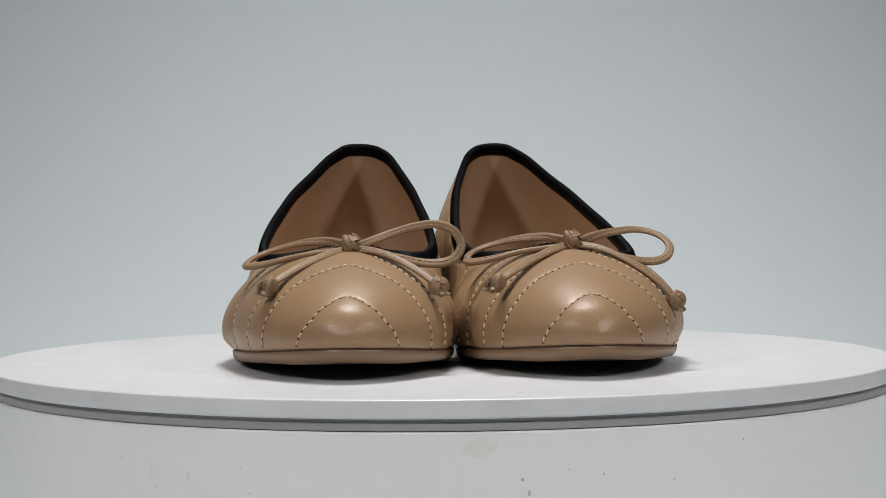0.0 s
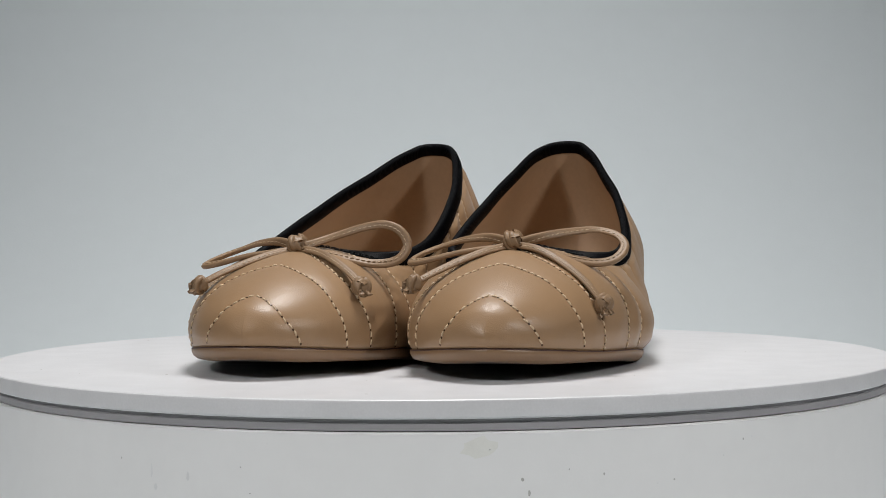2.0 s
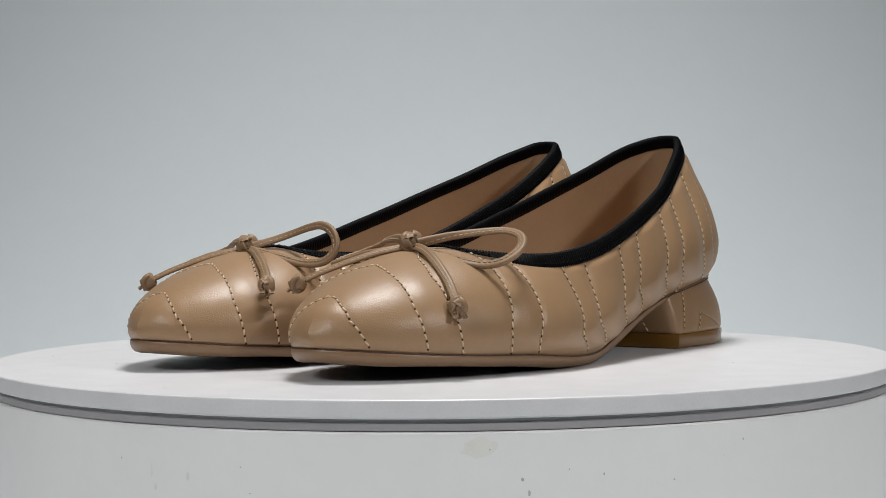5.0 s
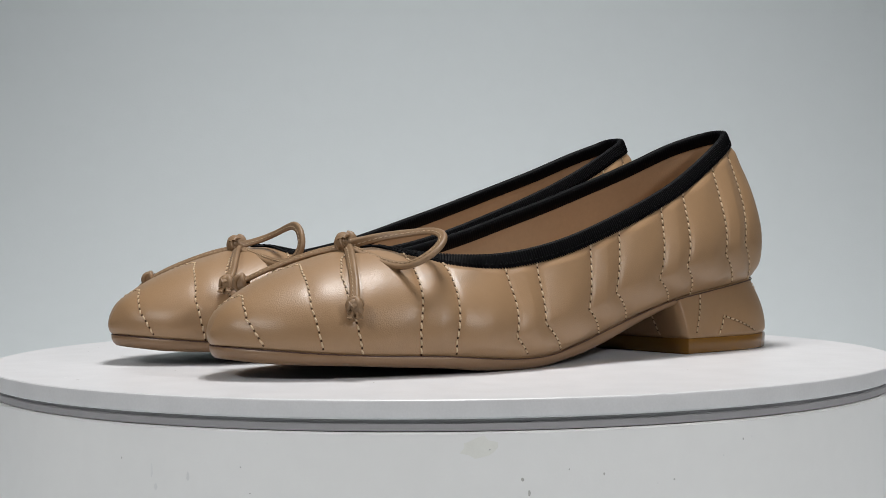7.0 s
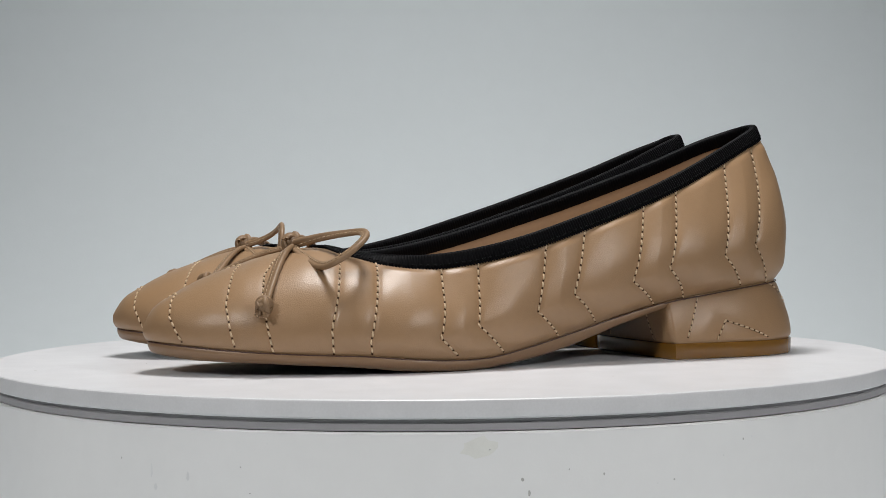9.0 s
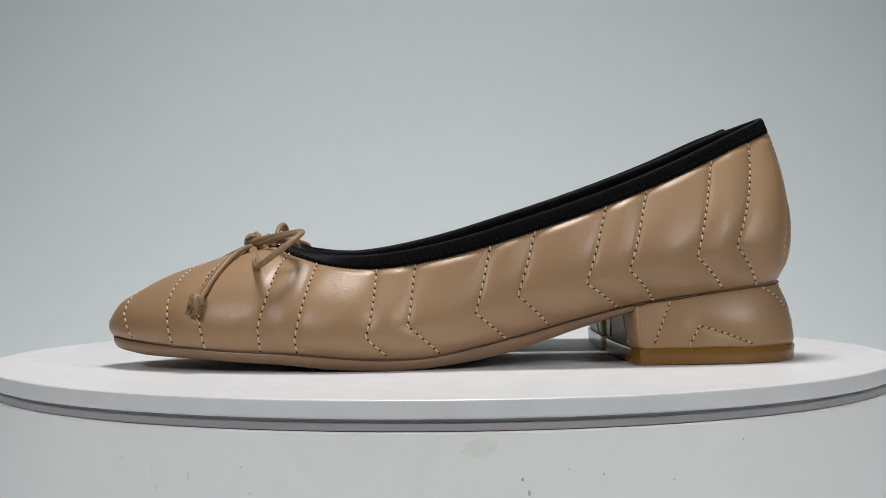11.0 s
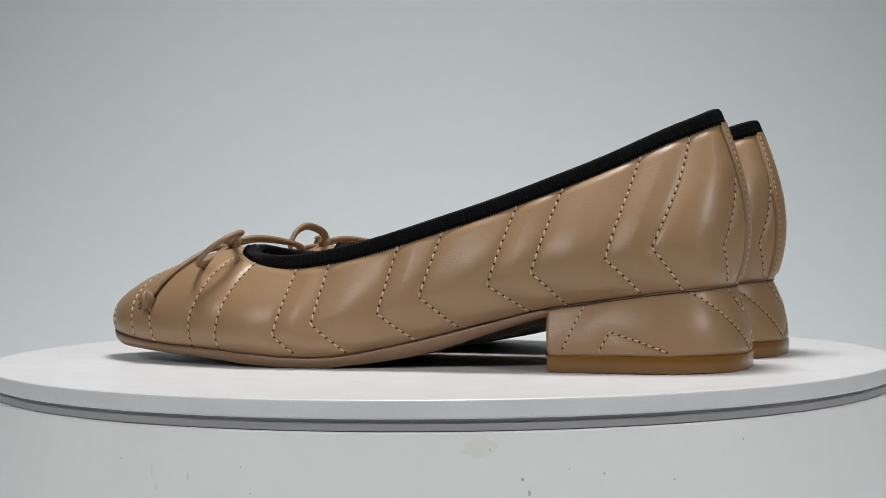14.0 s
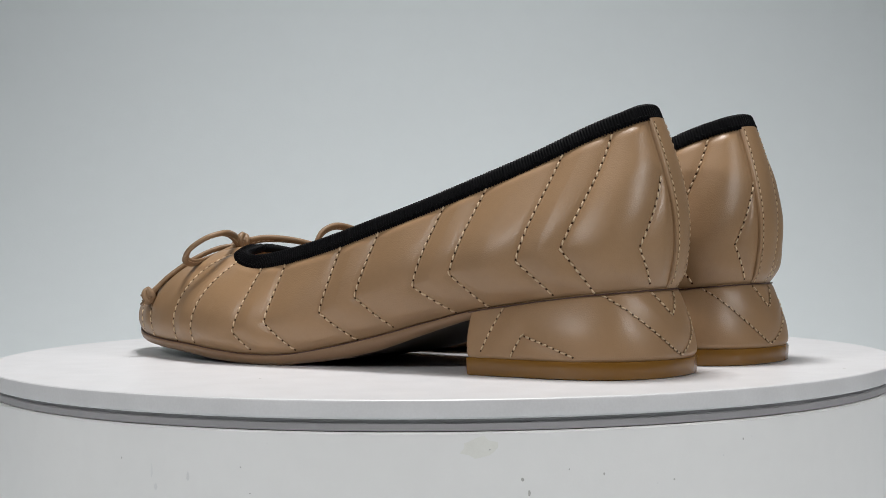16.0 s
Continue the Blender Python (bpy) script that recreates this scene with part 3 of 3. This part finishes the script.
# ---- backdrop sheet, with walls and ceiling added out of view ----
def make_surround():
    # backdrop: one sheet, floor and back wall with a wide bend
    x0, x1, back, floor_z, bend = -0.78, 0.78, 0.62, -0.10, 0.42
    line = [(-1.15, floor_z)] + [(y, floor_z) for y in np.linspace(-1.0, back - bend, 12)]
    line += [(back - bend + bend * math.sin(a), floor_z + bend - bend * math.cos(a)) for a in np.linspace(0.1, math.pi / 2, 16)]
    line += [(back, z) for z in np.linspace(floor_z + bend + 0.05, 0.9, 10)]
    xs = np.linspace(x0, x1, 24)
    verts = [(x, y, z) for y, z in line for x in xs]
    tagged(mesh("backdrop", verts, grid_faces(len(line), 24), PAPER), "plain pale grey backdrop sheet", "backdrop", kind="structure")

    def slab(name, lo, hi, label):
        bm = bmesh.new()
        bmesh.ops.create_cube(bm, size=1)
        for v in bm.verts:
            v.co = [lo[k] + (v.co[k] + 0.5) * (hi[k] - lo[k]) for k in range(3)]
        data = bpy.data.meshes.new(name)
        bm.to_mesh(data)
        bm.free()
        data.materials.append(SURROUND)
        tagged(new(name, data), label, "tent", kind="structure")

    # unseen slabs added to close the set and keep bounced light low
    slab("unseen_wall_west", (-0.80, -1.2, -0.1), (-0.785, 0.64, 0.9), "unseen grey side wall, added to hold down bounced light")
    slab("unseen_wall_east", (0.785, -1.2, -0.1), (0.80, 0.64, 0.9), "unseen grey side wall, added to hold down bounced light")
    slab("unseen_wall_south", (-0.80, -1.22, -0.1), (0.80, -1.2, 0.9), "unseen grey front wall, added to hold down bounced light")
    slab("unseen_ceiling", (-0.80, -1.22, 0.9), (0.80, 0.64, 0.92), "unseen grey ceiling, added to hold down bounced light")


R_DISC, R_DRUM, PLATE_TOP = 0.1661, 0.1650, 0.0006


def lathe(name, prof, mat, parent=None, label="", n=256):
    verts = [(r * math.cos(2 * math.pi * i / n), r * math.sin(2 * math.pi * i / n), z) for r, z in prof for i in range(n)]
    faces = [f[::-1] for f in grid_faces(len(prof), n, wrap_b=True)]
    faces += [tuple(range(n)), tuple((len(prof) - 1) * n + i for i in range(n))[::-1]]
    ob = mesh(name, verts, faces, mat, parent, label=label, sharp=25)
    return ob


def make_turntable():
    R = R_DISC
    plate = lathe("turntable_plate", [(R - 0.0006, 0.0), (R - 0.0002, -0.0003), (R, -0.0008), (R, -0.0049), (R - 0.0004, -0.0053), (R - 0.001, -0.0055), (R - 0.002, -0.0056)], PLASTIC)
    tagged(plate, "round white plastic turntable plate, lightly scuffed", "turntable")
    # the recessed rim is coloured grey for the shade under the plate
    lathe("skirt", [(R - 0.0024, -0.0056), (R - 0.0024, -0.0066), (R - 0.0016, -0.0069), (R - 0.0016, -0.0088)], SKIRT_SHADE, plate, "recessed rim under the plate, groove shade put into its grey")
    rng = random.Random(8)
    for k in range(60):
        r, a, size = 0.155 * math.sqrt(rng.random()), rng.uniform(0, 2 * math.pi), rng.uniform(0.0002, 0.0006)
        ring = [(r * math.cos(a) + size * g * rng.uniform(0.6, 1.4) * math.cos(w), r * math.sin(a) + size * g * rng.uniform(0.6, 1.4) * math.sin(w), 0.00008 if g < 1 else 0.00001)
                for g in (0.5, 1) for w in np.linspace(0, 2 * math.pi, 8, endpoint=False)]
        mesh("dust", ring, grid_faces(2, 8, wrap_b=True) + [tuple(range(8))], rng.choice((SMUDGE, DIRT)), plate)
    base = new("turntable_stand")
    tagged(base, "white plastic drum stand under the turntable plate, stained", "turntable")
    base.location = (0, 0, -0.1)
    drum = lathe("drum", [(R_DRUM - 0.004, 0.0916), (R_DRUM - 0.0005, 0.0915), (R_DRUM, 0.0909), (R_DRUM, 0.002), (R_DRUM - 0.002, 0.0005)], DRUM, base)
    # small stains, chips and scratches on the wall of the drum: bearing in degrees from the front, height, size across and up
    rng = random.Random(4)
    marks = [(3.6, -0.0128, 0.0055, 0.0032, STAIN), (7.75, -0.0219, 0.0005, 0.0006, DIRT), (8.4, -0.0257, 0.0004, 0.0009, DIRT), (-30.5, -0.0215, 0.0004, 0.0024, SMUDGE),
             (-30.0, -0.0262, 0.0007, 0.0012, SMUDGE), (4.6, -0.0134, 0.0004, 0.0003, DIRT), (15.9, -0.0212, 0.0003, 0.0004, DIRT), (-26.0, -0.0225, 0.0006, 0.0016, SMUDGE), (23.5, -0.0240, 0.0003, 0.0003, DIRT)]
    for k in range(9):
        marks.append((rng.uniform(-36, 36), rng.uniform(-0.028, -0.0112), rng.uniform(0.00015, 0.0003), rng.uniform(0.00015, 0.0004), rng.choice((DIRT, SMUDGE, SMUDGE))))
    for bearing, z, wide, high, mat in marks:
        verts, faces = [], []
        for ring, grow in ((0, 0.0), (1, 0.6), (2, 1.0)):
            for j in range(14):
                a = 2 * math.pi * j / 14
                r = grow * rng.uniform(0.72, 1.1)
                b = radians(bearing) + wide * r * math.cos(a) / R_DRUM
                lift = R_DRUM + 0.00006 - 0.00002 * ring
                verts.append((lift * math.sin(b), -lift * math.cos(b), 0.1 + z + high * r * math.sin(a)))
        faces = grid_faces(3, 14, wrap_b=True)
        mesh("stain" if mat is STAIN else "speck", verts, faces, mat, base, label="faint yellowish stain" if mat is STAIN else "")
    return plate


make_surround()
plate = make_turntable()
left_shoe = make_shoe(1, "tan quilted leather ballet pump with black binding and bow", (192.8, 1.2, 43.4), (0, 0, 0), WIDE_LOOP)
right_shoe = make_shoe(-1, "tan quilted leather ballet pump, black binding, taller bow loop", (193.6, 0.6, 42.6), (-6, -0.5, 0.10), TALL_LOOP)


# ---- movement: plate and shoes turn together ----
def motions():
    def turn(t):
        return -8.3611 * t + 0.065

    def standing(x, y, a, t):
        c, s = math.cos(radians(turn(t))), math.sin(radians(turn(t)))
        return pose(x * c - y * s, x * s + y * c, 0, 0, 0, a - 90 + turn(t))

    times = [0.5 * k for k in range(33)]
    walk(plate, [(t, pose(0, 0, PLATE_TOP, 0, 0, turn(t))) for t in times])
    walk(left_shoe, [(t, standing(0.0240, 0.1275, 5.7, t)) for t in times])
    walk(right_shoe, [(t, standing(-0.0378, 0.1230, 2.2, t)) for t in times])


motions()
